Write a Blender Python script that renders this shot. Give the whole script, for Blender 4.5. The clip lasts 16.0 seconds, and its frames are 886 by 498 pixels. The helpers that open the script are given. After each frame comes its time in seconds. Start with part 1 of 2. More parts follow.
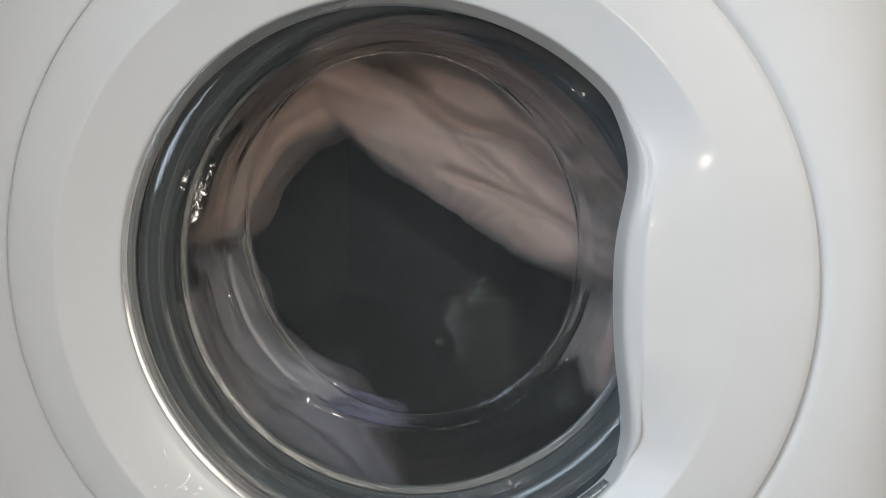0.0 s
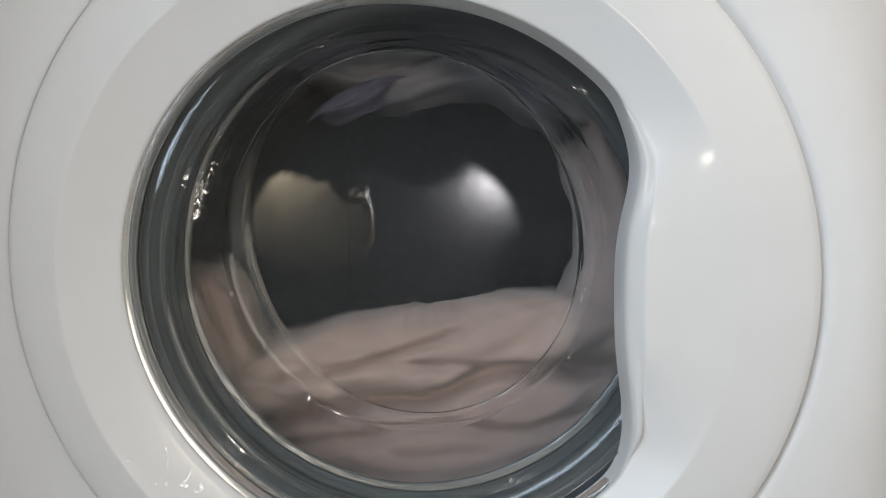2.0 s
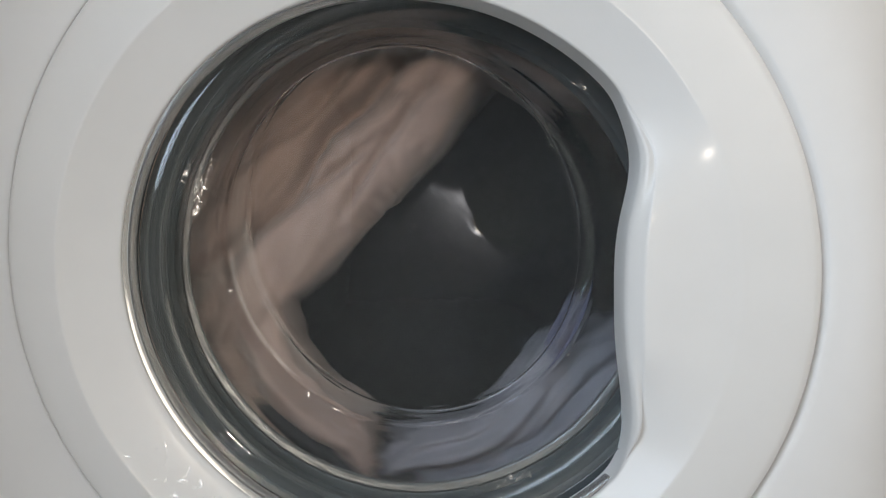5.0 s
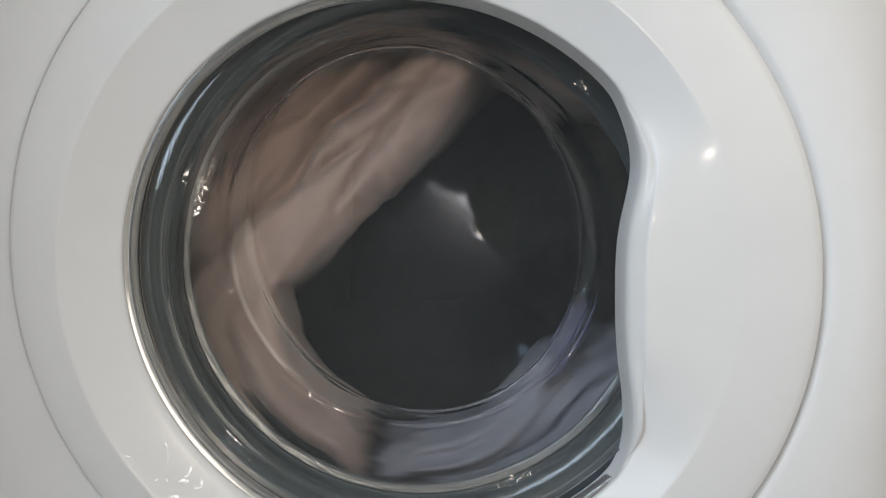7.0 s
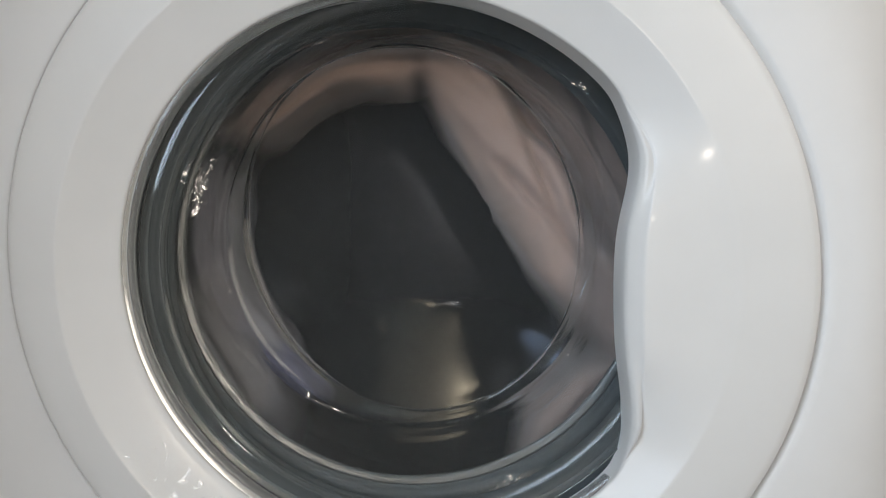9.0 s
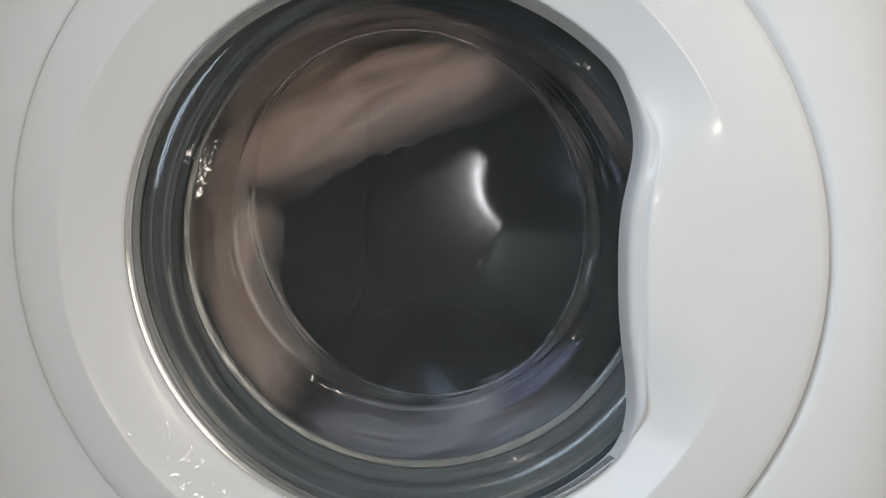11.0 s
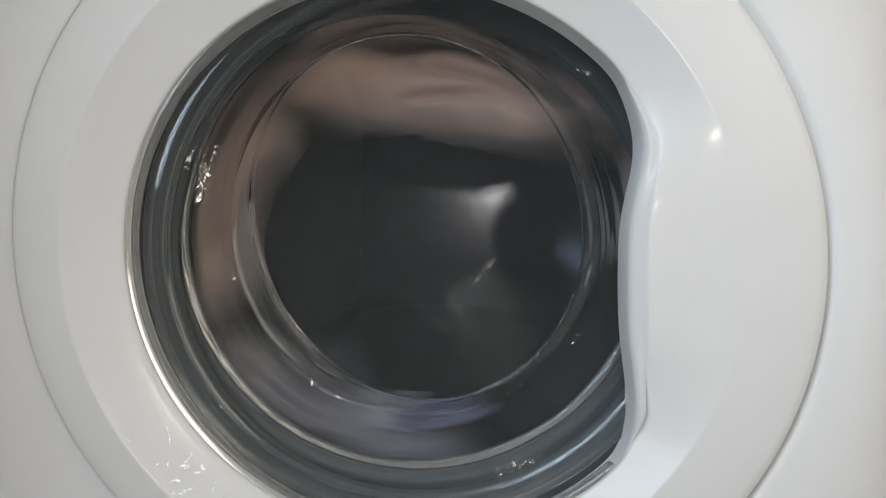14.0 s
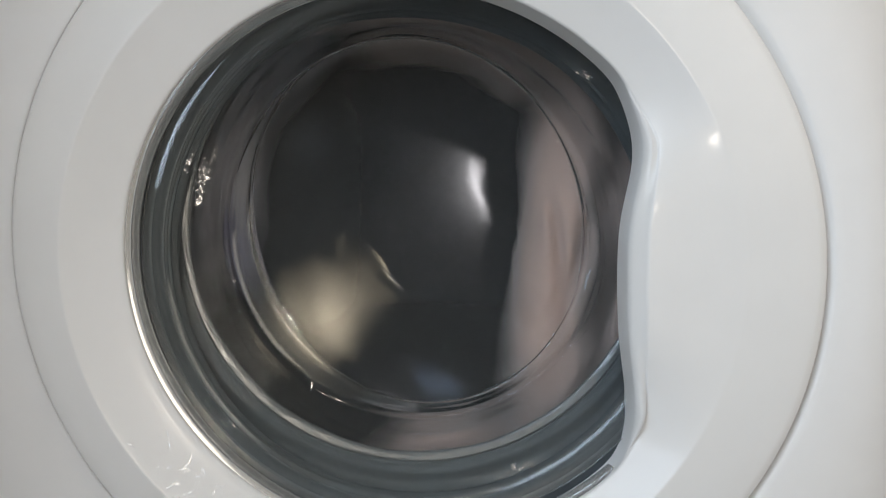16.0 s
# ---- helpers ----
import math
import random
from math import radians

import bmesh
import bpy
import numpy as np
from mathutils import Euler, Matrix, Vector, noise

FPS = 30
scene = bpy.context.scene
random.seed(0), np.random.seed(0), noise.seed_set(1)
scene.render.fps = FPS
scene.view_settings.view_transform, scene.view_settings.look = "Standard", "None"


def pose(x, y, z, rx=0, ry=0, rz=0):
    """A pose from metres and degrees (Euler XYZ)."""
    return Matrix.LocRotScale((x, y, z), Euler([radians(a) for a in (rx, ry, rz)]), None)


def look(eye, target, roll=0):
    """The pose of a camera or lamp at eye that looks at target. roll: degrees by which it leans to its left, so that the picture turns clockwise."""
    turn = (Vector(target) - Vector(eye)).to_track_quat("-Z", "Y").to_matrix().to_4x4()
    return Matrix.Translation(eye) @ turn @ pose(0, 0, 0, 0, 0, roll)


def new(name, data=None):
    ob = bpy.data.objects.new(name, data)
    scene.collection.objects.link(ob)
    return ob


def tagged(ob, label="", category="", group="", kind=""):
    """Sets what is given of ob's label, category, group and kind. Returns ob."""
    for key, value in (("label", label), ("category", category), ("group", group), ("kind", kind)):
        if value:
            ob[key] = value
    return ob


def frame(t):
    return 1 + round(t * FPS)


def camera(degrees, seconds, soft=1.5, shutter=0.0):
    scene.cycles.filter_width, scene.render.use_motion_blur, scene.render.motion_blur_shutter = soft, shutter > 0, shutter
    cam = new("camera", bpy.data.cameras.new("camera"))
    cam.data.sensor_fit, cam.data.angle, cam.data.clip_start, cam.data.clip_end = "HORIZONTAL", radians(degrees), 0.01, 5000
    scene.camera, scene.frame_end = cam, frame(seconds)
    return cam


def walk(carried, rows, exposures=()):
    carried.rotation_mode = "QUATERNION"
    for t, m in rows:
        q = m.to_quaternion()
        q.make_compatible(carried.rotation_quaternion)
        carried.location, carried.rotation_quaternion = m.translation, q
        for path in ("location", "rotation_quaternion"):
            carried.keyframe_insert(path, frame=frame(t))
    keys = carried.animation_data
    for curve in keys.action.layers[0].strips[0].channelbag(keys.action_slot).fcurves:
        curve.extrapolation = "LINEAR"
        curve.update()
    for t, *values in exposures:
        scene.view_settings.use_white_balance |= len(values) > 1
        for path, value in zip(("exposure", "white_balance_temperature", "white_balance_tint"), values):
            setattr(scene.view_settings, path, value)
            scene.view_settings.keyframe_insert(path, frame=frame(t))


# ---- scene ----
# ---------------------------------------------------------------- camera
# Axis of drum and door: x = 0, z = AZ, running along +y; the glass rim lies at y = 0.
AZ = 0.47
cam = camera(62, 16.0, soft=0.85, shutter=0.16)

# seconds, and the small drift of the hand: how far the view has slid sideways and risen (in 1/1305 of the distance)
DRIFT = [(0, 0, 0), (0.5, 2, 0), (1, 1, -1), (1.5, 1.5, -2), (2, 1.5, -4), (2.5, -0.5, -9), (3, -1, -10), (3.5, -2, -10.5),
         (4, -1.5, -11), (5.2, 0.5, -11.5), (6.5, 2.5, -11.5), (7, 2, -11), (7.5, 4, -12.5), (8, 1, -11), (8.5, 1, -8), (9, -0.5, -11),
         (10.2, 1.5, -33), (11.5, 3, -51), (12, 4, -50), (12.5, 5, -47), (13, 3, -44), (13.5, 2, -44), (14, 3, -37), (14.5, 5, -33),
         (15, 4, -29), (15.5, 3, -29), (16, 3, -31)]


def camera_rows():
    rows = []
    for t, dx, dy in DRIFT:
        low = 0.02 * dy / -45                       # the hand sinks a little
        side = 0.008 * dy / -45
        far = 0.435 - 0.0025 * dy / -45
        pan = math.degrees((dx + 2 * dy / -45 + 1305 * side / 0.435) / 1305)
        tilt = math.degrees((dy * 1.05 + 1305 * low / 0.435) / 1305)
        rows.append((t, pose(0.011 + side, -far, AZ + 0.012 - low, 90 - 0.5 + tilt, 0, -0.57 + pan)))
    return rows


walk(cam, camera_rows())

# ---------------------------------------------------------------- light
world = bpy.data.worlds.new("world")
scene.world = world
world.use_nodes = True
world.node_tree.nodes["Background"].inputs[0].default_value = (0.55, 0.6, 0.7, 1)
world.node_tree.nodes["Background"].inputs[1].default_value = 0.05
scene.view_settings.exposure = -0.02


def area_lamp(name, place, target, sx, sy, power, colour):
    data = bpy.data.lights.new(name, "AREA")
    data.shape, data.size, data.size_y, data.energy, data.color = "RECTANGLE", sx, sy, power, colour
    ob = new(name, data)
    ob.matrix_world = look(place, target)
    return ob


# added warm fill through a gap in the unseen near side wall, and a small warm spot lamp low behind the camera
area_lamp("warm_side_fill", (0.62, -0.46, 0.84), (-0.05, -0.20, 0.50), 0.48, 0.56, 1.6, (1.0, 0.90, 0.78))
spot = bpy.data.lights.new("spot_lamp_light", "SPOT")
spot.energy, spot.shadow_soft_size, spot.color = 80, 0.07, (1.0, 0.865, 0.735)
spot.spot_size, spot.spot_blend = radians(38), 0.6
new("spot_lamp_light", spot).matrix_world = look((0.42, -3.6, 0.95), (0.0, 0.0, 0.47))
# cool daylight from the wide window in the far side wall; an added pier blocks it from the near part of the machine's
# front
area_lamp("side_window_daylight", (-0.78, -1.15, 1.12), (0.10, -0.75, 0.72), 1.10, 1.05, 27.0, (0.69, 0.83, 1.0))
# added cool fill high and further along the same wall: it lights the wall opposite for a bluish veil in the glass
area_lamp("rear_veil_fill", (-0.79, -3.4, 1.85), (0.65, -3.1, 0.6), 0.80, 0.45, 2.0, (0.70, 0.83, 1.0))
# added fill from overhead, to brighten the inside of the drum mouth
area_lamp("overhead_fill", (-0.5, -1.5, 2.36), (-0.5, -1.5, 0.0), 0.5, 0.5, 3, (1.0, 0.91, 0.80))

# ---------------------------------------------------------------- materials


def material(name, colour, rough=0.5, metal=0.0, grain=0.0, scale=60.0, bump=0.0, bump_scale=200.0, coat=0.0, spec=0.5, stain=0.0, sheen=0.0, coat_rough=0.15):
    m = bpy.data.materials.new(name)
    m.use_nodes = True
    nt = m.node_tree
    b = nt.nodes["Principled BSDF"]
    b.inputs["Roughness"].default_value, b.inputs["Metallic"].default_value = rough, metal
    b.inputs["Coat Weight"].default_value, b.inputs["Specular IOR Level"].default_value = coat, spec
    b.inputs["Coat Roughness"].default_value = coat_rough
    b.inputs["Sheen Weight"].default_value = sheen
    co = nt.nodes.new("ShaderNodeTexCoord")

    def noise_tex(s, detail):
        n = nt.nodes.new("ShaderNodeTexNoise")
        n.inputs["Scale"].default_value, n.inputs["Detail"].default_value = s, detail
        nt.links.new(co.outputs["Object"], n.inputs["Vector"])
        return n
    base = nt.nodes.new("ShaderNodeRGB")
    base.outputs[0].default_value = (*colour, 1)
    out = base.outputs[0]
    for amount, s, detail in ((grain, scale, 6.0), (stain, scale / 9, 3.0)):
        if amount > 0:
            n = noise_tex(s, detail)
            ramp = nt.nodes.new("ShaderNodeMapRange")
            ramp.inputs[1].default_value, ramp.inputs[2].default_value = 0.3, 0.7
            ramp.inputs[3].default_value, ramp.inputs[4].default_value = 1 - amount, 1 + amount
            nt.links.new(n.outputs["Fac"], ramp.inputs[0])
            mul = nt.nodes.new("ShaderNodeVectorMath")
            mul.operation = "SCALE"
            nt.links.new(out, mul.inputs[0])
            nt.links.new(ramp.outputs[0], mul.inputs["Scale"])
            out = mul.outputs[0]
    nt.links.new(out, b.inputs["Base Color"])
    if bump > 0:
        n = noise_tex(bump_scale, 4.0)
        bp = nt.nodes.new("ShaderNodeBump")
        bp.inputs["Strength"].default_value, bp.inputs["Distance"].default_value = bump, 0.002
        nt.links.new(n.outputs["Fac"], bp.inputs["Height"])
        nt.links.new(bp.outputs[0], b.inputs["Normal"])
    return m


WHITE = material("white_enamel", (0.80, 0.80, 0.79), 0.5, grain=0.012, scale=30, bump=0.02, bump_scale=900, spec=0.35)
DOOR = material("white_door_plastic", (0.80, 0.80, 0.785), 0.38, grain=0.012, scale=25, bump=0.02, bump_scale=700, coat=0.25, spec=0.35)
CHROME = material("chrome_trim", (0.95, 0.95, 0.93), 0.16, 0.8, grain=0.03, scale=90)
RUBBER = material("grey_rubber", (0.046, 0.053, 0.056), 0.6, grain=0.12, scale=40, stain=0.18, bump=0.05, bump_scale=300, spec=0.25)
# far darker than bare steel: the gloom inside the drum is in this colour
DIM_STEEL = material("dim_drum_steel", (0.026, 0.028, 0.034), 0.16, 1.0, grain=0.08, scale=70, stain=0.10, bump=0.03, bump_scale=60)
BLACK = material("dark_gap", (0.015, 0.016, 0.018), 0.6, grain=0.1)
TAUPE = material("taupe_cloth", (0.31, 0.222, 0.194), 0.85, grain=0.12, scale=500, stain=0.08, bump=0.35, bump_scale=1100, spec=0.25, sheen=0.2)
LILAC = material("lilac_grey_cloth", (0.19, 0.182, 0.208), 0.8, grain=0.14, scale=400, stain=0.15, bump=0.3, bump_scale=900, spec=0.3)
NAVY = material("blue_violet_cloth", (0.072, 0.071, 0.118), 0.8, grain=0.12, scale=400, bump=0.3, bump_scale=900)
# metal of the facet that is added to the drum back for a soft flash
FLASH_STEEL = material("flash_facet_steel", (0.034, 0.032, 0.027), 0.205, 1.0, grain=0.15, scale=60, stain=0.15, bump=0.02, bump_scale=70)
WET = material("wet_rubber", (0.08, 0.082, 0.08), 0.28, 0.12, grain=0.15, scale=80, bump=0.10, bump_scale=240, coat=1.0, coat_rough=0.25)
CHARCOAL = material("charcoal_cloth", (0.022, 0.023, 0.027), 0.8, grain=0.2, scale=300, bump=0.3, bump_scale=700, spec=0.3)
DARK_END = material("dark_end_wall", (0.06, 0.055, 0.05), 0.5, grain=0.2, scale=30, stain=0.2, bump=0.1)
WALL = material("warm_wall_paint", (0.76, 0.74, 0.71), 0.85, grain=0.03, scale=20, stain=0.03, bump=0.1)
BEIGE = material("beige_wall_paint", (0.42, 0.36, 0.29), 0.85, grain=0.04, scale=20, stain=0.04, bump=0.1)
CEIL = material("white_ceiling_paint", (0.8, 0.8, 0.78), 0.9, grain=0.02, bump=0.1)
TILE = material("light_floor_tile", (0.34, 0.335, 0.33), 0.45, grain=0.08, scale=25, stain=0.1)

# the 2 % diffuse share stands in for a veil of reflected room light
GLASS = bpy.data.materials.new("clear_glass")
GLASS.use_nodes = True
gb = GLASS.node_tree.nodes["Principled BSDF"]
gb.inputs["Base Color"].default_value = (0.93, 0.97, 0.97, 1)
gb.inputs["Roughness"].default_value, gb.inputs["IOR"].default_value, gb.inputs["Transmission Weight"].default_value = 0.0, 1.48, 0.980

# ---------------------------------------------------------------- mesh helpers


def mesh_object(name, bm, mat, parent=None, label="", smooth=True):
    me = bpy.data.meshes.new(name)
    bm.normal_update()
    bm.to_mesh(me)
    bm.free()
    if smooth:
        me.polygons.foreach_set("use_smooth", [True] * len(me.polygons))
    me.materials.append(mat)
    ob = new(name, me)
    if parent is not None:
        ob.parent = parent
    if label:
        ob["label"] = label
    return ob


part = mesh_object


def loft(rings, close_u=True, close_v=False, flip=False):
    """A sheet through rows of points of equal length."""
    bm = bmesh.new()
    vs = [[bm.verts.new(p) for p in ring] for ring in rings]
    nv, nu = len(vs), len(vs[0])
    for i in range(nv if close_v else nv - 1):
        for j in range(nu if close_u else nu - 1):
            a, b = vs[i], vs[(i + 1) % nv]
            k = (j + 1) % nu
            f = (a[j], a[k], b[k], b[j])
            bm.faces.new(f[::-1] if flip else f)
    return bm


def revolve(profile, n=128, close=False, flip=False):
    """Turns a profile of (radius, y) about the drum axis; the points lie round the origin."""
    rings = [[(r * math.sin(a), y, r * math.cos(a)) for a in [2 * math.pi * k / n for k in range(n)]] for r, y in profile]
    return loft(rings, close_v=close, flip=flip)


def smooth_profile(points, n=8):
    """Rounds a profile with a Catmull-Rom curve."""
    p = [Vector(q) for q in points]
    out = []
    for i in range(len(p) - 1):
        a, b, c, d = p[max(i - 1, 0)], p[i], p[i + 1], p[min(i + 2, len(p) - 1)]
        for k in range(n):
            t = k / n
            out.append(0.5 * ((2 * b) + (c - a) * t + (2 * a - 5 * b + 4 * c - d) * t * t + (3 * b - 3 * c + d - a) * t ** 3))
    out.append(p[-1])
    return [tuple(q) for q in out]


def box(x0, y0, z0, x1, y1, z1, bevel=0.0):
    bm = bmesh.new()
    bmesh.ops.create_cube(bm, size=1.0)
    for v in bm.verts:
        v.co = ((x0 + x1) / 2 + v.co.x * (x1 - x0), (y0 + y1) / 2 + v.co.y * (y1 - y0), (z0 + z1) / 2 + v.co.z * (z1 - z0))
    if bevel:
        bmesh.ops.bevel(bm, geom=bm.edges[:], offset=bevel, segments=3, affect="EDGES", profile=0.6)
    return bm


# ---------------------------------------------------------------- room
def structure(name, bm, mat, label):
    return tagged(mesh_object(name, bm, mat, smooth=False), label, "room", kind="structure")


structure("floor", box(-0.8, -7.0, -0.1, 0.65, 0.75, 0.0), TILE, "light grey tiled floor under the washing machine")
structure("ceiling", box(-0.8, -7.0, 2.4, 0.75, 0.75, 2.5), CEIL, "plain white painted ceiling")
structure("wall_back", box(-0.8, 0.65, 0.0, 0.65, 0.75, 2.4), WALL, "warm painted wall behind the machine")
# unseen end wall, made dark to keep reflections in the drum black
structure("wall_front", box(-0.8, -7.1, 0.0, 0.75, -7.0, 2.4), DARK_END, "unseen end wall, dark so that steel and glass reflect little")


def wall_with_gaps(x, openings):
    """A side wall, one box between and round its openings: along y from, to, height from, to."""
    bm = bmesh.new()
    pieces, y = [], -7.0
    for ya, yb, za, zb in openings:
        pieces += [(y, 0, ya, 2.4), (ya, 0, yb, za), (ya, zb, yb, 2.4)]
        y = yb
    for y0, z0, y1, z1 in pieces + [(y, 0, 0.75, 2.4)]:
        b = box(x, y0, z0, x + 0.1, y1, z1)
        me = bpy.data.meshes.new("tmp")
        b.to_mesh(me)
        b.free()
        bm.from_mesh(me)
        bpy.data.meshes.remove(me)
    return bm


# unseen block, added only to shade one side of the machine's front
structure("added_shade_pier", box(-0.80, -0.63, 0.0, -0.44, 0.65, 2.4), WALL, "unseen pier added to block daylight from part of the machine's front")
# unseen wall, beige to keep its bounce warm, with a gap for the fill
structure("wall_right", wall_with_gaps(0.65, [(-0.72, -0.18, 0.52, 1.16)]), BEIGE, "unseen beige side wall with a gap for the added warm fill")
structure("wall_left", wall_with_gaps(-0.9, [(-3.82, -2.98, 1.60, 2.10), (-1.76, -0.64, 0.58, 1.68)]), WALL, "warm painted side wall with a window and a gap for the added rear fill")

# ---------------------------------------------------------------- washing machine
machine = tagged(new("washing_machine"), "white front-loading washing machine spinning with its round glass door closed", "washing machine")
machine.location = (0, 0, AZ)
PANEL = 0.003                                      # y of the sheet-metal front


def ellipse(a, b, lean, cx, cz, th):
    """Radius, seen from the axis, of an oval about (cx, cz) at the clockwise angle th from straight up."""
    dx, dz = math.sin(th), math.cos(th)
    c, s = math.cos(lean), math.sin(lean)
    # long axis leans down to the right
    px, pz = -cx, -cz
    u0, v0 = px * c - pz * s, px * s + pz * c
    du, dv = dx * c - dz * s, dx * s + dz * c
    A, B, C = (du / a) ** 2 + (dv / b) ** 2, u0 * du / a ** 2 + v0 * dv / b ** 2, (u0 / a) ** 2 + (v0 / b) ** 2 - 1
    return (-B + math.sqrt(B * B - A * C)) / A


def r_outer(th):
    return ellipse(0.2447, 0.2342, radians(41.6), -0.0003, 0.0, th)


def r_glass(th):
    return ellipse(0.1747, 0.1652, radians(36.5), -0.0048, -0.0090, th)


def r_open(th):
    """Opening of the door's white front: the glass oval, cut on one side by the grip."""
    r = r_glass(th)
    if math.sin(th) > 0.35:
        z = r * math.cos(th)
        edge = 0.1215 + 0.0085 * math.exp(-((z - 0.058) / 0.032) ** 2) + 0.0035 * math.exp(-((z + 0.1) / 0.03) ** 2)
        for _ in range(6):
            z = min(r, edge / math.sin(th)) * math.cos(th)
            edge = 0.1220 + 0.0095 * math.exp(-((z - 0.058) / 0.035) ** 2) + 0.005 * math.exp(-((z + 0.1) / 0.035) ** 2)
        k = edge / math.sin(th)
        w = 0.0045
        m = min(k, r)
        r = m - w * math.log(math.exp(-(k - m) / w) + math.exp(-(r - m) / w))
    return r


def r_step(th):
    return ellipse(0.2015, 0.1955, radians(40), -0.0098, -0.006, th)


N = 256
TH = [2 * math.pi * k / N for k in range(N)]


def polar(rs, ys):
    return [(r * math.sin(a), y, r * math.cos(a)) for r, y, a in zip(rs, ys, TH)]


def ease(x, lo, hi):
    t = min(1.0, max(0.0, (x - lo) / (hi - lo)))
    return t * t * (3 - 2 * t)


def door_front():
    """White ring: flat outer band, a crease, an inner slope towards the glass that levels out into the grip."""
    rows = []
    out, step, opn = [r_outer(a) for a in TH], [r_step(a) for a in TH], [r_open(a) for a in TH]
    cut = [ease(r_glass(a) - r, 0.0, 0.018) for r, a in zip(opn, TH)]      # where the grip cuts the oval
    lip = [r + 0.0085 * c for r, c in zip(opn, cut)]
    grip = [ease(math.degrees(a), 54, 82) * (1 - ease(math.degrees(a), 110, 132)) for a in TH]

    def row(kind, f, y, level=1.0):
        rs, ys = [], []
        for o, s, i, g in zip(out, step, lip, grip):
            lo, hi = {"out": (s, o), "in": (i, s)}[kind]
            rs.append(lo + (hi - lo) * f)
            ys.append(y + (g * level * (-0.0087 - y) if kind == "in" else 0))
        rows.append(polar(rs, ys))
    for f, y in ((1.0, 0.0115), (1.0, 0.0040), (0.993, 0.0012), (0.975, -0.0008), (0.94, -0.0026), (0.85, -0.0040), (0.6, -0.0058), (0.3, -0.0074), (0.06, -0.0084), (0.02, -0.0086)):
        row("out", f, y)
    for f, y in ((0.99, -0.0086), (0.965, -0.0083), (0.88, -0.0071), (0.7, -0.0046), (0.5, -0.0020), (0.3, 0.0006), (0.14, 0.0024)):
        row("in", f, y)
    row("in", 0.05, 0.0034, 0.97)
    row("in", 0.02, 0.0039, 0.96)
    row("in", 0.0, 0.0048, 0.85)
    for f, plain, gentle in ((0.65, 0.0060, -0.0050), (0.3, 0.0075, -0.0026), (0.1, 0.0085, -0.0008), (0.0, 0.0095, 0.0020)):
        rows.append(polar([f * l + (1 - f) * r for l, r in zip(lip, opn)], [plain + (gentle - plain) * c for c in cut]))
    rows.append(polar([r - 0.0003 for r in opn], [0.014] * N))
    rows.append(polar([r - 0.0005 for r in opn], [0.024] * N))
    return loft(rows, flip=False)


door = tagged(new("door"), "round white plastic door with a clear glass bowl")
door.parent = machine
part("door_ring", door_front(), DOOR, door, "glossy white plastic door ring with a grip at one side")


def trim_ring():
    rows = []
    e = [ease(r_glass(a) - r_open(a), 0.0, 0.0065) for a in TH]      # it dives behind the grip
    slim = [0.30 + 0.70 * ease(math.cos(a - radians(228)), -0.3, 0.9) for a in TH]
    g = [r_glass(a) + 0.007 * k + 0.004 * ease(math.cos(a - radians(62)), 0.05, 0.75) for a, k in zip(TH, e)]
    for dr, y in ((0.0030, 0.006), (0.0012, 0.0055), (0.0004, 0.0060), (-0.0008, 0.0072), (-0.0020, 0.0086), (-0.0028, 0.0098), (-0.0031, 0.0115), (-0.0031, 0.020)):
        rows.append(polar([r + (dr * k if dr < 0 else dr) for r, k in zip(g, slim)], [y + 0.010 * k for k in e]))
    return loft(rows, flip=False)


part("trim_ring", trim_ring(), CHROME, door, "thin bright chrome ring round the glass")


WALL_IN = [(0.1545, 0.026), (0.149, 0.045), (0.142, 0.070), (0.1365, 0.086)]


def bowl_rise(y):
    """How far the bowl leans up and to the hinge side at a depth."""
    k = float(np.interp(y, [0.026, 0.090, 0.098], [0.0, 0.0150, 0.0197]))
    return -0.27 * k, k


def bowl():
    inner = smooth_profile([(0.172, 0.0195), (0.160, 0.020)] + WALL_IN + [(0.1320, 0.0925), (0.1200, 0.0975), (0.1165, 0.0997), (0.112, 0.1007), (0.08, 0.102), (0.03, 0.1025), (0.0, 0.1025)], 10)
    outer = smooth_profile([(0.0, 0.1060), (0.03, 0.1060), (0.08, 0.1055), (0.1135, 0.1042), (0.1190, 0.1030), (0.1225, 0.1005), (0.1345, 0.0955), (0.1395, 0.0875), (0.1448, 0.0707), (0.1520, 0.0446), (0.1578, 0.0272), (0.164, 0.0230), (0.172, 0.0227)], 10)
    rings = []
    for side, prof in ((0.0, inner), (0.0035, outer)):
        for r, y in prof:
            r = max(r, 0.0005)
            dx, dz = bowl_rise(y - side)
            ring = []
            for k in range(224):
                a = 2 * math.pi * k / 224
                wide = 1 + 0.157 * math.cos(a - radians(160)) ** 2      # the flat end is an oval, leaning like the door
                q = r * wide if r < 0.1165 else float(np.interp(r, [0.1165, 0.1365], [0.1165 * wide, 0.1365])) if r < 0.1365 else r
                q -= 0.010 * ease(y, 0.030, 0.070) * ease(r, 0.117, 0.130) * max(0.0, math.cos(a - radians(50))) ** 2
                if 0.100 < r < 0.152:                # pressed glass is never quite even
                    w = ease(r, 0.100, 0.120) * (1 - ease(r, 0.144, 0.152))
                    q += w * (0.000012 * math.sin(r * 2100 + 2 * math.sin(3 * a)) + 0.00008 * noise.noise(Vector((3 * math.sin(a + 5 * r), r * 900, 3 * math.cos(a + 5 * r)))) + 0.00026 * noise.noise(Vector((2.2 * math.sin(a + 9 * r), r * 170, 2.2 * math.cos(a + 9 * r)))))
                ring.append((q * math.sin(a) + dx, y, q * math.cos(a) + dz))
            rings.append(ring)
    return loft(rings, close_v=True, flip=True)


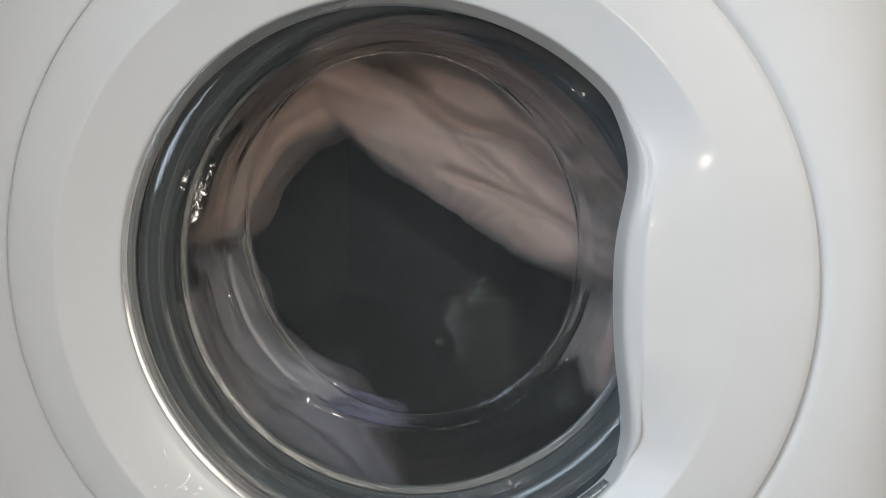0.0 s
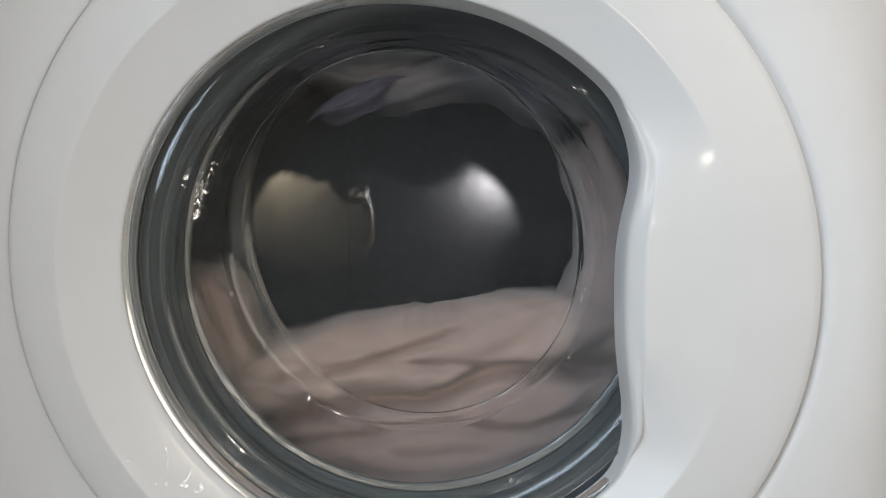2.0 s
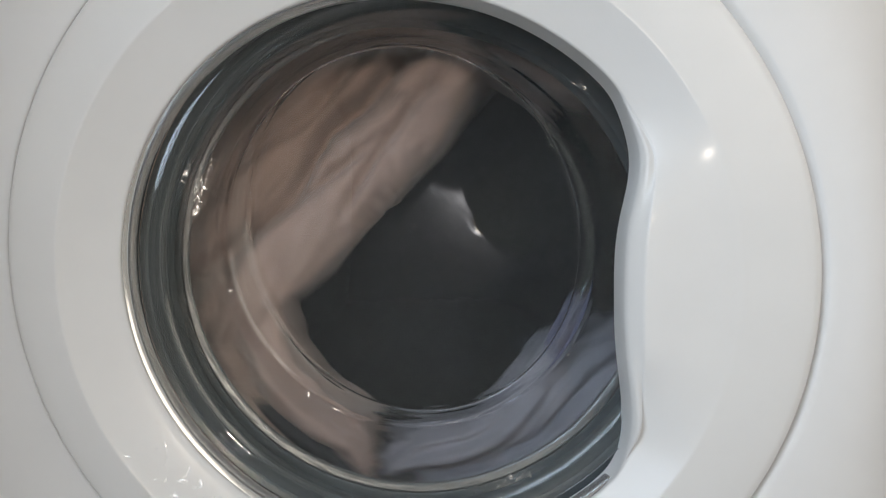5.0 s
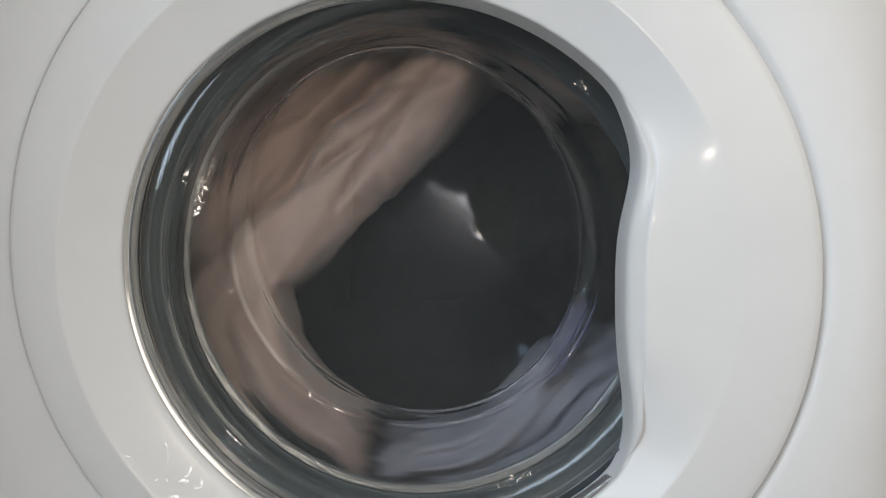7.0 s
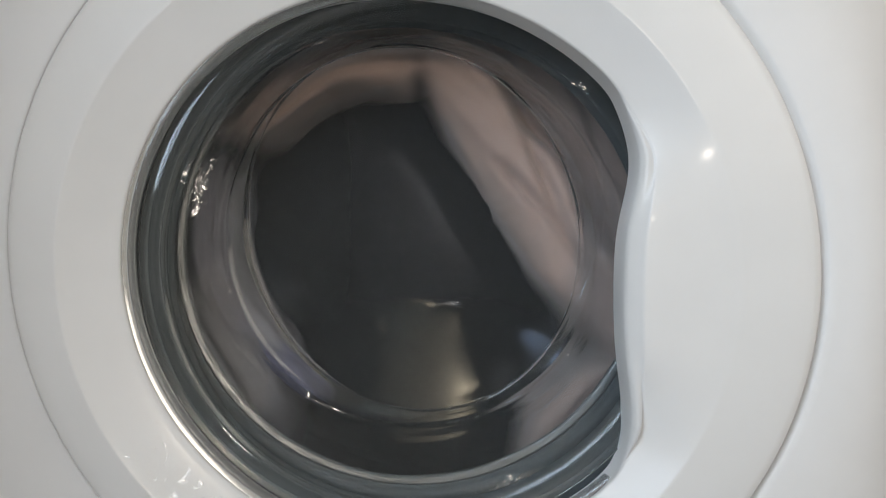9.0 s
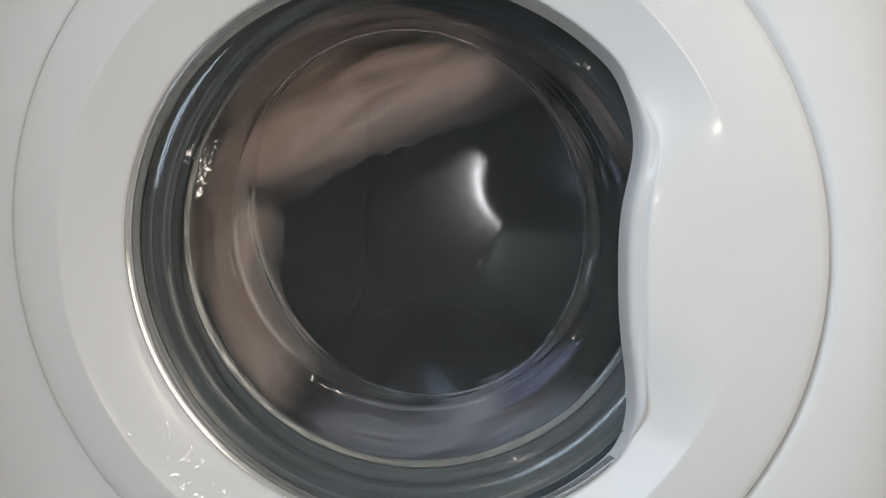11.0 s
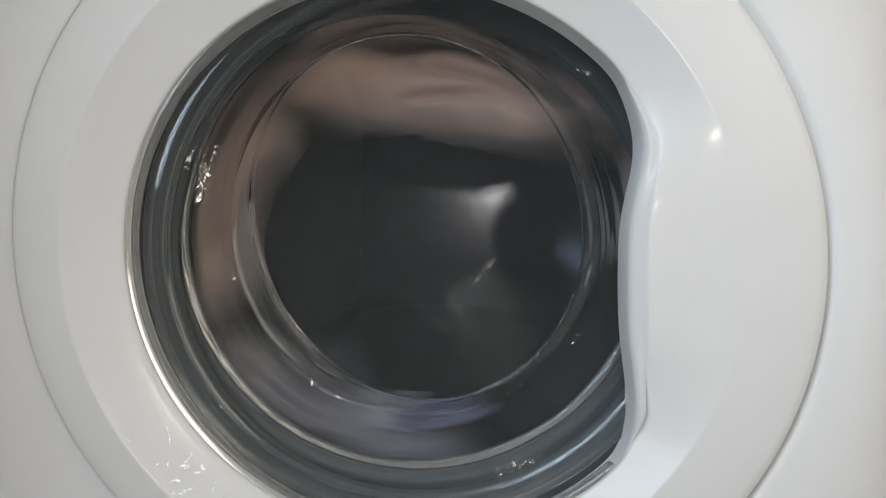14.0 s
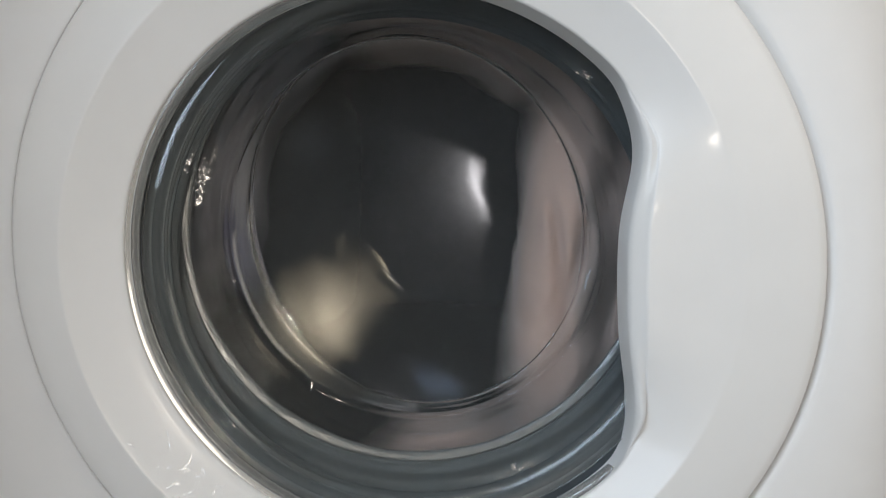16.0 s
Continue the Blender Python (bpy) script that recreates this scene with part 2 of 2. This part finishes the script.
glass = part("glass_bowl", bowl(), GLASS, door, "clear glass bowl reaching into the drum")
glass.visible_shadow = False

WATER = bpy.data.materials.new("water")
WATER.use_nodes = True
wb = WATER.node_tree.nodes["Principled BSDF"]
wb.inputs["Base Color"].default_value = (0.98, 0.99, 1.0, 1)
wb.inputs["Roughness"].default_value, wb.inputs["IOR"].default_value, wb.inputs["Transmission Weight"].default_value = 0.12, 1.33, 1.0


def bowl_point(a, y):
    """A point of the bowl's hollow side and the way out of the glass there."""
    r = float(np.interp(y, [p[1] for p in WALL_IN], [p[0] for p in WALL_IN]))
    dx, dz = bowl_rise(y)
    n = Vector((-math.sin(a) * 0.95, -0.3, -math.cos(a) * 0.95)).normalized()
    return Vector((r * math.sin(a) + dx, y, r * math.cos(a) + dz)), n


def glint_way(p):
    """Halfway between the viewpoint and the spot lamp, from p (from the door's middle): a wet face turned this way
    glints.
    """
    eye, lamp = Vector((0.011, -0.435, 0.012)), Vector((0.42, -3.6, 0.48))
    return ((eye - p).normalized() + (lamp - p).normalized()).normalized()


DROPS = [(286, 4, 0.040, 0.058, 60, 0.0013), (285, 3, 0.042, 0.054, 20, 0.0026), (280, 2, 0.046, 0.052, 8, 0.0034), (289, 1.5, 0.0225, 0.026, 8, 0.0026), (292, 1.5, 0.050, 0.060, 6, 0.0026), (300, 8, 0.026, 0.050, 70, 0.0009),
         (316, 12, 0.030, 0.060, 60, 0.0008), (231, 4, 0.062, 0.074, 14, 0.0011), (253, 1.5, 0.083, 0.086, 5, 0.0022), (214, 1, 0.084, 0.086, 3, 0.0026), (44, 2, 0.036, 0.044, 10, 0.0028), (156, 4, 0.024, 0.030, 14, 0.0026), (164, 6, 0.026, 0.032, 22, 0.0012), (336, 3, 0.040, 0.050, 6, 0.0020), (127, 1.5, 0.082, 0.086, 4, 0.0018)]


def water_drops():
    """Flat drops on the glass in clusters, tilted to glint: angle, spread, depth from and to, how many, largest radius.
    """
    rnd = random.Random(8)
    bm = bmesh.new()
    for a0, da, y0, y1, count, big in DROPS:
        for _ in range(count):
            p, n = bowl_point(radians(a0 + rnd.gauss(0, 0.6) * da), rnd.uniform(y0, y1))
            size = big * (0.3 + 0.7 * rnd.random() ** 1.5)
            p = p + n * size * 0.8
            # the sparkle is put into the drop's tilt
            face = (glint_way(p) + Vector((rnd.gauss(0, 0.035), 0, rnd.gauss(0, 0.035)))).normalized()
            m = Matrix.Translation(p) @ face.to_track_quat("Z", "Y").to_matrix().to_4x4() @ Matrix.Rotation(rnd.uniform(0, 3.1), 4, "Z") @ Matrix.Diagonal((size * rnd.uniform(0.4, 0.8), size * rnd.uniform(0.7, 1.5), size * 0.05, 1))
            bmesh.ops.create_icosphere(bm, subdivisions=3 if size > 0.001 else 2, radius=1.0, matrix=m)
    return bm


def glint_ridges():
    """Thin ridges of water added for the highlights along the glass, turned to glint: angles from and to, depth from
    and to, thickness.
    """
    bm = bmesh.new()
    for a0, a1, y0, y1, w in ((252, 284, 0.085, 0.076, 0.0004), (250, 268, 0.086, 0.084, 0.0004), (238, 262, 0.078, 0.086, 0.0004), (194, 212, 0.086, 0.085, 0.0011), (159, 168, 0.085, 0.086, 0.0010), (286, 304, 0.066, 0.080, 0.0004),
                              (34, 50, 0.076, 0.086, 0.0005), (120, 129, 0.080, 0.086, 0.0006), (328, 340, 0.034, 0.040, 0.0006)):
        rings = []
        for k in range(49):
            f = k / 48
            a = radians(a0 + (a1 - a0) * f)
            p, n = bowl_point(a, y0 + (y1 - y0) * f + 0.0016 * noise.noise(Vector((a * 7, y0 * 90, 3))))
            face = (glint_way(p) + Vector((0.05 * noise.noise(Vector((a * 9, 5, y0 * 50))), 0, 0.05 * noise.noise(Vector((a * 9, 8, y0 * 50)))))).normalized()
            side = Vector((math.cos(a), 0, -math.sin(a))).cross(face).normalized()
            wide = w * (0.1 + math.sin(math.pi * f) ** 0.6) * (0.8 + 0.9 * noise.noise(Vector((a * 12, y1 * 80, 1))))
            rings.append([tuple(p + n * w + side * wide * math.cos(q) + face * wide * 0.12 * math.sin(q)) for q in [2 * math.pi * i / 12 for i in range(12)]])
        strip = loft(rings)
        me = bpy.data.meshes.new("tmp")
        strip.to_mesh(me)
        strip.free()
        bm.from_mesh(me)
        bpy.data.meshes.remove(me)
    return bm


runs = part("glint_ridge", glint_ridges(), WATER, door, "thin ridges of water added as glints along the glass edge")
runs["kind"] = "stuff"
runs.visible_shadow = False


def ring_glints():
    """Flat drops added and tilted to glint, for the highlight on the white ring below the glass."""
    rnd = random.Random(4)
    bm = bmesh.new()
    for _ in range(80):
        a = radians(223 + rnd.gauss(0, 5.5))
        r = r_step(a) - 0.012 + rnd.uniform(-0.011, 0.009)
        f = (r - r_open(a)) / (r_step(a) - r_open(a))
        y = float(np.interp(f, [0.16, 0.3, 0.5, 0.7, 0.88, 0.965, 1.0], [0.0022, 0.0006, -0.0020, -0.0046, -0.0071, -0.0083, -0.0086]))
        size = 0.0003 + 0.0017 * rnd.random() ** 3
        p = Vector((r * math.sin(a), y - 0.0002, r * math.cos(a)))
        face = (glint_way(p) + Vector((rnd.gauss(0, 0.05), 0, rnd.gauss(0, 0.05)))).normalized()
        m = Matrix.Translation(p) @ face.to_track_quat("Z", "Y").to_matrix().to_4x4() @ Matrix.Rotation(rnd.uniform(0, 3.1), 4, "Z") @ Matrix.Diagonal((size, size * rnd.uniform(0.2, 0.6), size * 0.05, 1))
        bmesh.ops.create_icosphere(bm, subdivisions=2, radius=1.0, matrix=m)
    return bm


wet = part("ring_glints", ring_glints(), WATER, door, "tiny flat drops added as glints on the white ring")
wet["kind"] = "stuff"
wet.visible_shadow = False

drops = part("condensation", water_drops(), WATER, door, "small water drops on the glass, tilted to glint")
drops["kind"] = "stuff"
drops.visible_shadow = False

# sheet-metal front with a round hole behind the door, and the casing
def front_panel():
    rows = []
    spec = [("hole", 0.05), ("hole", 0.014), ("rim", -0.004, 0.0125), ("rim", 0.0008, 0.0115), ("rim", 0.0018, 0.0100), ("rim", 0.0038, 0.0065), ("rim", 0.0054, 0.0040),
            ("rim", 0.0072, PANEL + 0.0002), ("rim", 0.012, PANEL), ("rim", 0.02, PANEL), ("lim", PANEL), ("lim", PANEL + 0.03)]
    for kind, *v in spec:
        ring = []
        for a in TH:
            dx, dz = math.sin(a), math.cos(a)
            lim = min(0.298 / max(abs(dx), 1e-6), (0.378 if dz > 0 else 0.43) / max(abs(dz), 1e-6))
            r = {"hole": 0.19, "rim": r_outer(a) + (v[0] if v[0] < 0.0015 else 0.0008 + (v[0] - 0.0008) * (0.25 + 0.85 * max(0.0, math.cos(a - radians(62))))), "lim": lim}[kind]
            ring.append((r * dx, v[-1], r * dz))
        rows.append(ring)
    return loft(rows, flip=True)


part("front_panel", front_panel(), WHITE, machine, "white enamelled sheet-metal front dished round the door")
part("casing_side", box(-0.30, PANEL + 0.004, -0.455, -0.288, 0.57, 0.38, 0.002), WHITE, machine)
part("casing_side", box(0.288, PANEL + 0.004, -0.455, 0.30, 0.57, 0.38, 0.002), WHITE, machine)
part("worktop", box(-0.30, PANEL - 0.004, 0.381, 0.30, 0.58, 0.405, 0.004), WHITE, machine)
part("back_panel", box(-0.287, 0.56, -0.455, 0.287, 0.575, 0.379), WHITE, machine)
part("base_panel", box(-0.287, PANEL + 0.01, -0.455, 0.287, 0.559, -0.44), WHITE, machine)
for sx in (-0.25, 0.25):
    for y in (0.08, 0.52):
        part("foot", box(sx - 0.02, y - 0.02, -0.47, sx + 0.02, y + 0.02, -0.455, 0.004), BLACK, machine)


def gasket():
    prof = smooth_profile([(0.188, 0.030), (0.182, 0.028), (0.1768, 0.033), (0.1755, 0.040), (0.1738, 0.0425), (0.1742, 0.046), (0.1722, 0.055), (0.1704, 0.0575), (0.1708, 0.061), (0.1690, 0.0665), (0.1715, 0.0690), (0.180, 0.0695)], 6)
    bm = revolve(prof, 160, flip=False)
    for v in bm.verts:                               # it bulges inwards on the upper side, where it leans on the glass
        r, a = math.hypot(v.co.x, v.co.z), math.atan2(v.co.x, v.co.z)
        k = 1 - 0.0175 / r * ease(v.co.y, 0.030, 0.064) * ease(math.cos(a - radians(42)), 0.0, 1.0)
        v.co.x *= k
        v.co.z *= k
    return bm


def gasket_fold():
    """The fold that hangs on the tub and rides with it."""
    prof = smooth_profile([(0.205, 0.0762), (0.190, 0.0748), (0.183, 0.0760), (0.1765, 0.0742), (0.172, 0.0752), (0.1690, 0.0756), (0.1672, 0.0772), (0.1680, 0.0800), (0.172, 0.084), (0.178, 0.089), (0.190, 0.094)], 6)
    return revolve(prof, 160, flip=False)


def gasket_lip():
    """A rounded lip that slopes towards the drum mouth, of uneven width."""
    rows = []
    for r, y in smooth_profile([(0.1685, 0.0785), (0.1680, 0.0752), (0.1668, 0.0742), (0.1655, 0.07445), (0.1640, 0.0748), (0.1625, 0.0753), (0.1614, 0.0762), (0.1612, 0.0775), (0.1630, 0.0795)], 5):
        ring = []
        for k in range(240):
            a = 2 * math.pi * k / 240
            q = r + 0.0007 * (r < 0.1660) * noise.noise(Vector((math.sin(a) * 3, math.cos(a) * 3, 4)))
            h = 0.00025 * noise.noise(Vector((math.sin(a) * 26, r * 500, math.cos(a) * 26)))
            ring.append((q * math.sin(a), y + h, q * math.cos(a)))
        rows.append(ring)
    return loft(rows)


part("door_gasket", gasket(), RUBBER, machine, "grey rubber bellows round the drum mouth")
SWAYING = [part("gasket_fold", gasket_fold(), RUBBER, machine, "rear fold of the grey rubber bellows"),
           part("gasket_lip", gasket_lip(), WET, machine, "wet shiny lip of the rubber bellows")]


def lip_water():
    """Beads of water along the lower lip, tilted to glint so that they make up its highlight."""
    rnd = random.Random(21)
    bm = bmesh.new()
    for a0, da, count, big in ((222, 13, 60, 0.0022), (205, 8, 24, 0.0020), (160, 10, 16, 0.0012)):
        for _ in range(count):
            a = radians(a0 + rnd.gauss(0, 0.6) * da)
            r = rnd.uniform(0.1628, 0.1662)
            p = Vector((r * math.sin(a), 0.0744 + 0.25 * (0.1655 - r), r * math.cos(a)))
            size = big * (0.25 + 0.75 * rnd.random() ** 1.6)
            face = (glint_way(p) + Vector((rnd.gauss(0, 0.04), 0, rnd.gauss(0, 0.04)))).normalized()
            along = Vector((math.cos(a), 0, -math.sin(a)))
            side = face.cross(along).normalized()
            turned = Matrix((side.cross(face), side, face)).transposed().to_4x4()
            m = Matrix.Translation(p) @ turned @ Matrix.Diagonal((size * rnd.uniform(0.9, 2.0), size * rnd.uniform(0.35, 0.6), size * 0.06, 1))
            bmesh.ops.create_icosphere(bm, subdivisions=2, radius=1.0, matrix=m)
    return bm


beads = part("lip_water", lip_water(), WATER, machine, "beads of water on the rubber lip, tilted to glint")
beads["kind"] = "stuff"
beads.visible_shadow = False
SWAYING.append(beads)
# outer tub, closes the drum off from light
SWAYING.append(part("tub", revolve([(0.19, 0.096), (0.262, 0.10), (0.262, 0.44), (0.0005, 0.45)], 96), BLACK, machine, "dark plastic tub round the drum"))

# ---------------------------------------------------------------- drum
R_DRUM, Y_MOUTH, Y_BACK = 0.238, 0.104, 0.385
drum = tagged(new("drum"), "bare stainless steel drum, turning")
drum.parent = machine


def drum_shell():
    prof = smooth_profile([(0.1745, 0.112), (0.1735, 0.106), (0.1765, 0.1035), (0.184, 0.104), (0.20, 0.108), (0.226, 0.112), (0.236, 0.118), (0.238, 0.128)], 5)
    prof += [(0.238, 0.15 + 0.02 * k) for k in range(12)] + [(0.236, 0.386), (0.231, 0.392)]
    return revolve(prof, 144, flip=False)


part("drum_shell", drum_shell(), DIM_STEEL, drum, "stainless steel drum wall")


def drum_back():
    """Domed back with three pressed hollows and one facet added to flash in the lamp."""
    rings, flash_cells = [], set()
    M = 240
    for i in range(97):
        r = max(0.0005, 0.231 * i / 96)
        ring = []
        for k in range(M):
            a = 2 * math.pi * k / M
            dome = 0.372 + 0.04 * r * r
            press = 0.0
            for c in (0, 120, 240):
                cx, cz = 0.140 * math.sin(radians(c + 80)), 0.140 * math.cos(radians(c + 80))
                d = math.hypot(r * math.sin(a) - cx, r * math.cos(a) - cz)
                press += math.log(1 + math.exp((0.060 - d) / 0.006)) * 0.006
            q = a - radians(127)                     # one added facet, tilted towards the axis so that the spot lamp flashes in it
            fx, fz = r * math.sin(q), r * math.cos(q)
            q2 = (fx / 0.064) ** 2 + ((fz - 0.150) / 0.094) ** 2 + 0.35 * noise.noise(Vector((fx * 45, fz * 45, 7)))
            rise = fz - 0.062
            if q2 < 1.0:
                flash_cells.add((i, k))
            facet_tilt = (0.205 * rise - 0.10 * fx * fx - 0.06 * (fz - 0.115) ** 2 - 0.006 * fx + 0.0002 * noise.noise(Vector((fx * 24, fz * 24, 2)))) * (1 - ease(q2, 0.70, 1.10))
            y = dome + 0.34 * press - facet_tilt
            ring.append((r * math.sin(a), y, r * math.cos(a)))
        rings.append(ring)
    bm = loft(rings, flip=True)
    for n, f in enumerate(bm.faces):                 # warmer, rougher metal softens the facet's flash
        f.material_index = 1 if divmod(n, M) in flash_cells else 0
    return bm


part("drum_back", drum_back(), DIM_STEEL, drum, "steel drum back with three pressed hollows").data.materials.append(FLASH_STEEL)


def lifter():
    rows = []
    for i in range(17):
        y = 0.13 + 0.24 * i / 16
        e = math.sin(math.pi * min(max(i / 16, 0.02), 0.98)) ** 0.35
        ring = []
        for k in range(17):
            s = -1 + 2 * k / 16
            ring.append((0.036 * s * (0.6 + 0.4 * e), y, 0.2385 - 0.05 * e * (1 - s * s) ** 0.8))
        rows.append(ring)
    return loft(rows, close_u=False, flip=True)


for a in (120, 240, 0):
    ob = part("lifter", lifter(), DIM_STEEL, drum, "rounded steel lifter on the drum wall")
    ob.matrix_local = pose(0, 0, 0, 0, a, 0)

# ---------------------------------------------------------------- laundry


def waves(seed, n, lo, hi):
    rnd = random.Random(seed)
    return [(rnd.uniform(lo, hi), rnd.uniform(-1, 1), rnd.uniform(0, 6.28), rnd.uniform(0.5, 1)) for _ in range(n)]


def cloth_mass(name, label, a0, a1, inner, y_front, y_back, mat, seed, folds=9, depth=0.012, nt=170, nv=84, wall=R_DRUM - 0.003, relief=None, taper=0.09):
    """A wet wad of cloth pressed to the drum wall between two angles (degrees clockwise from up). inner(deg): its inner radius."""
    ws = waves(seed, 3, 0.5, 1.5)
    rows = []
    nf = int(nv * 0.62)
    for i in range(nt + 1):
        f = i / nt
        deg = a0 + (a1 - a0) * f
        th = radians(deg)
        end = min(1.0, min(f, 1 - f) / taper)
        end = math.sqrt(max(0.0, 1 - (1 - end) ** 2))
        rin = wall - (wall - inner(deg)) * max(end, 0.03)
        row = []
        for k in range(nv + 1):
            if k <= nf:                               # front side, from the wall inwards
                v = k / nf
                r = wall + (rin - wall) * v
                fold = 0.0
                for fr, sl, ph, am in ws:
                    u = fr * folds * v * 3.14 + sl * th * 4 + ph + 0.9 * math.sin(1.7 * th + ph) + 0.8 * noise.noise(Vector((th * 2.5, v * 3, ph)))
                    fold += am * (abs(math.sin(u * 0.5)) ** 0.8)
                fold = fold / len(ws)
                edge = max(0.0, (v - 0.78) / 0.22)
                y = y_front - depth * (fold - 0.45) * 2.2 * end + 0.022 * (1 - math.sqrt(max(0.0, 1 - edge * edge))) + 0.02 * (1 - end)
                if relief:
                    y += relief(r * math.cos(th), th) * end
                y += 0.004 * noise.noise(Vector((r * 30 * math.sin(th), seed, r * 30 * math.cos(th))))
            else:                                     # inner side, running back
                w = (k - nf) / (nv - nf)
                y = y_front + 0.02 + (y_back - y_front - 0.02) * w
                r = rin + 0.006 * noise.noise(Vector((deg * 0.06, y * 25, seed))) + (wall - rin) * 0.25 * w * w
                r += 0.0015 * math.sin(deg * 0.07 + y * 60 + seed)
            r += 0.0022 * noise.noise(Vector((deg * 0.15, k * 0.12, seed + 5))) * (1 if 0 < k else 0)
            r = min(r, wall)
            th = radians(deg) + (0.10 * noise.noise(Vector((k * 0.07, seed * 3.1, f * 2))) + 0.05 * noise.noise(Vector((k * 0.25, seed, f * 3)))) * (1 - end * 0.75) * 1.6
            row.append((r * math.sin(th), y, r * math.cos(th)))
        rows.append(row)
    bm = loft(rows, close_u=False, flip=True)
    ob = tagged(mesh_object(name, bm, mat), label, "laundry", group="laundry in the drum")
    ob.location = (0, 0, AZ)
    return ob


def chord(h, centre):
    return lambda d: min(0.225, h / max(0.15, math.cos(radians(d - centre))))


def rolled(d, th):
    """The towel's inner roll bulges forwards; a deep crease parts it from the layers by the wall."""
    span = 1 - ease(abs(th), 0.75, 1.15)
    wave = 0.006 * math.sin(3.1 * th) + 0.004 * math.sin(7.3 * th + 1)
    bulge = -0.016 * max(0.0, 1 - ((d - 0.076) / 0.034) ** 2)
    crease = 0.028 * math.exp(-((d - 0.110 - wave) / 0.007) ** 2) + 0.012 * math.exp(-((d - 0.142 + wave) / 0.006) ** 2)
    fan = 0.013 * math.exp(-((d - 0.068 - 0.016 * th) / 0.0042) ** 2) * ease(th, -0.6, 0.0) + 0.010 * math.exp(-((d - 0.088 + 0.014 * th) / 0.0036) ** 2) * ease(-th, -0.9, -0.1)
    return bulge + span * (crease + fan) + 0.004 * ease(d, 0.105, 0.12)


LAUNDRY = []                                        # thing, direction in which it is pressed outwards, how far
LAUNDRY.append((cloth_mass("bath_towel", "wet taupe cotton towel folded against the drum wall", -72, 70, chord(0.043, 0), 0.134, 0.34, TAUPE, 3, relief=rolled, nt=220, nv=120, depth=0.006), 0, 0.035))
LAUNDRY.append((cloth_mass("hand_towel", "wet taupe towel bunched beside the larger one", -124, -50, lambda d: 0.121 + 0.0006 * max(0.0, -74 - d) + 0.004 * math.sin(d * 0.13), 0.128, 0.33, TAUPE, 11, folds=7, taper=0.16), -95, 0.012))
LAUNDRY.append((cloth_mass("pillowcase", "wet taupe pillowcase flattened along the drum wall", 58, 96, lambda d: 0.160 + 0.006 * math.sin(d * 0.06), 0.124, 0.30, TAUPE, 17, folds=6, taper=0.3), 82, 0.010))
LAUNDRY.append((cloth_mass("shirt", "lilac-grey shirt pressed flat against the drum wall", 150, 246, lambda d: 0.142 - 0.023 * math.exp(-((d - 178) / 22) ** 2), 0.134, 0.32, LILAC, 23, folds=8, depth=0.017, taper=0.25), 185, 0.020))
LAUNDRY.append((cloth_mass("sock", "small blue-violet sock caught in the laundry", 150, 182, lambda d: 0.114 + 0.0003 * (d - 150), 0.123, 0.18, NAVY, 29, folds=4, depth=0.006, nt=60, nv=40, wall=0.136, taper=0.5), 170, 0.016))
LAUNDRY.append((cloth_mass("trousers", "dark charcoal trousers pressed along the drum wall", 216, 300, lambda d: 0.165 + 0.01 * math.sin(d * 0.09), 0.132, 0.36, CHARCOAL, 31, folds=6), 240, 0.006))

# ---------------------------------------------------------------- movement
TURN = [7903.62, 9410.52, 1768.84, 145.47, -72.95, 28.9, 2.57, -9.7, 0.08, -7.09, -1.02, 7.44]
# small unevenness of the spin: seconds, degrees
LAG = [(0, 8), (0.8, 2), (2.2, -3), (3.5, 9), (4.2, -5), (5.2, 0), (6.5, 0), (7.1, 6), (7.6, -7), (8.1, -3), (8.5, 7), (9.2, -2), (10.2, 0), (11.5, -15), (12.0, -3), (12.5, 7), (13.0, -11), (13.5, 5), (14.1, -8), (14.5, 18), (15.0, 4), (15.4, -4), (16, 0)]


def turn(t):
    """Degrees the drum has turned clockwise at t seconds: it spins up from about 100 to 350 a minute."""
    return float(np.polynomial.chebyshev.chebval(t / 8 - 1, TURN) + np.interp(t, [a for a, _ in LAG], [b for _, b in LAG]))


def pressed(t):
    """How far the spin has pressed the laundry outwards, 0 to 1."""
    s = min(1.0, max(0.0, (t - 4.0) / 8.5))
    return s * s * (3 - 2 * s)


def sway(t):
    """Where the tub hangs at t seconds: it rises as it empties, and the uneven load swings it round as it spins up."""
    s = ease(t, 7.5, 12.0)
    rise, wide = 0.003 + 0.0095 * s, 0.0012 + 0.0018 * ease(t, 3.0, 8.0) + 0.0028 * s
    w = radians(turn(t) - 130)
    return Matrix.Translation((wide * math.sin(w), 0, rise + wide * math.cos(w)))


def motions():
    steps = [k / FPS for k in range(16 * FPS + 1)]
    walk(drum, [(t, sway(t) @ pose(0, 0, 0, 0, turn(t) - 19 + 27 * ease(t, 6.5, 12.0), 0)) for t in steps])      # the wet load slips a little in the drum
    for ob in SWAYING:
        walk(ob, [(t, sway(t)) for t in steps])
    for ob, way, far in LAUNDRY:
        w = radians(way)
        rows = []
        for t in steps:
            m = sway(t) @ pose(0, 0, AZ, 0, turn(t), 0) @ Matrix.Translation((far * pressed(t) * math.sin(w), 0, far * pressed(t) * math.cos(w)))
            rows.append((t, m))
        walk(ob, rows)


motions()
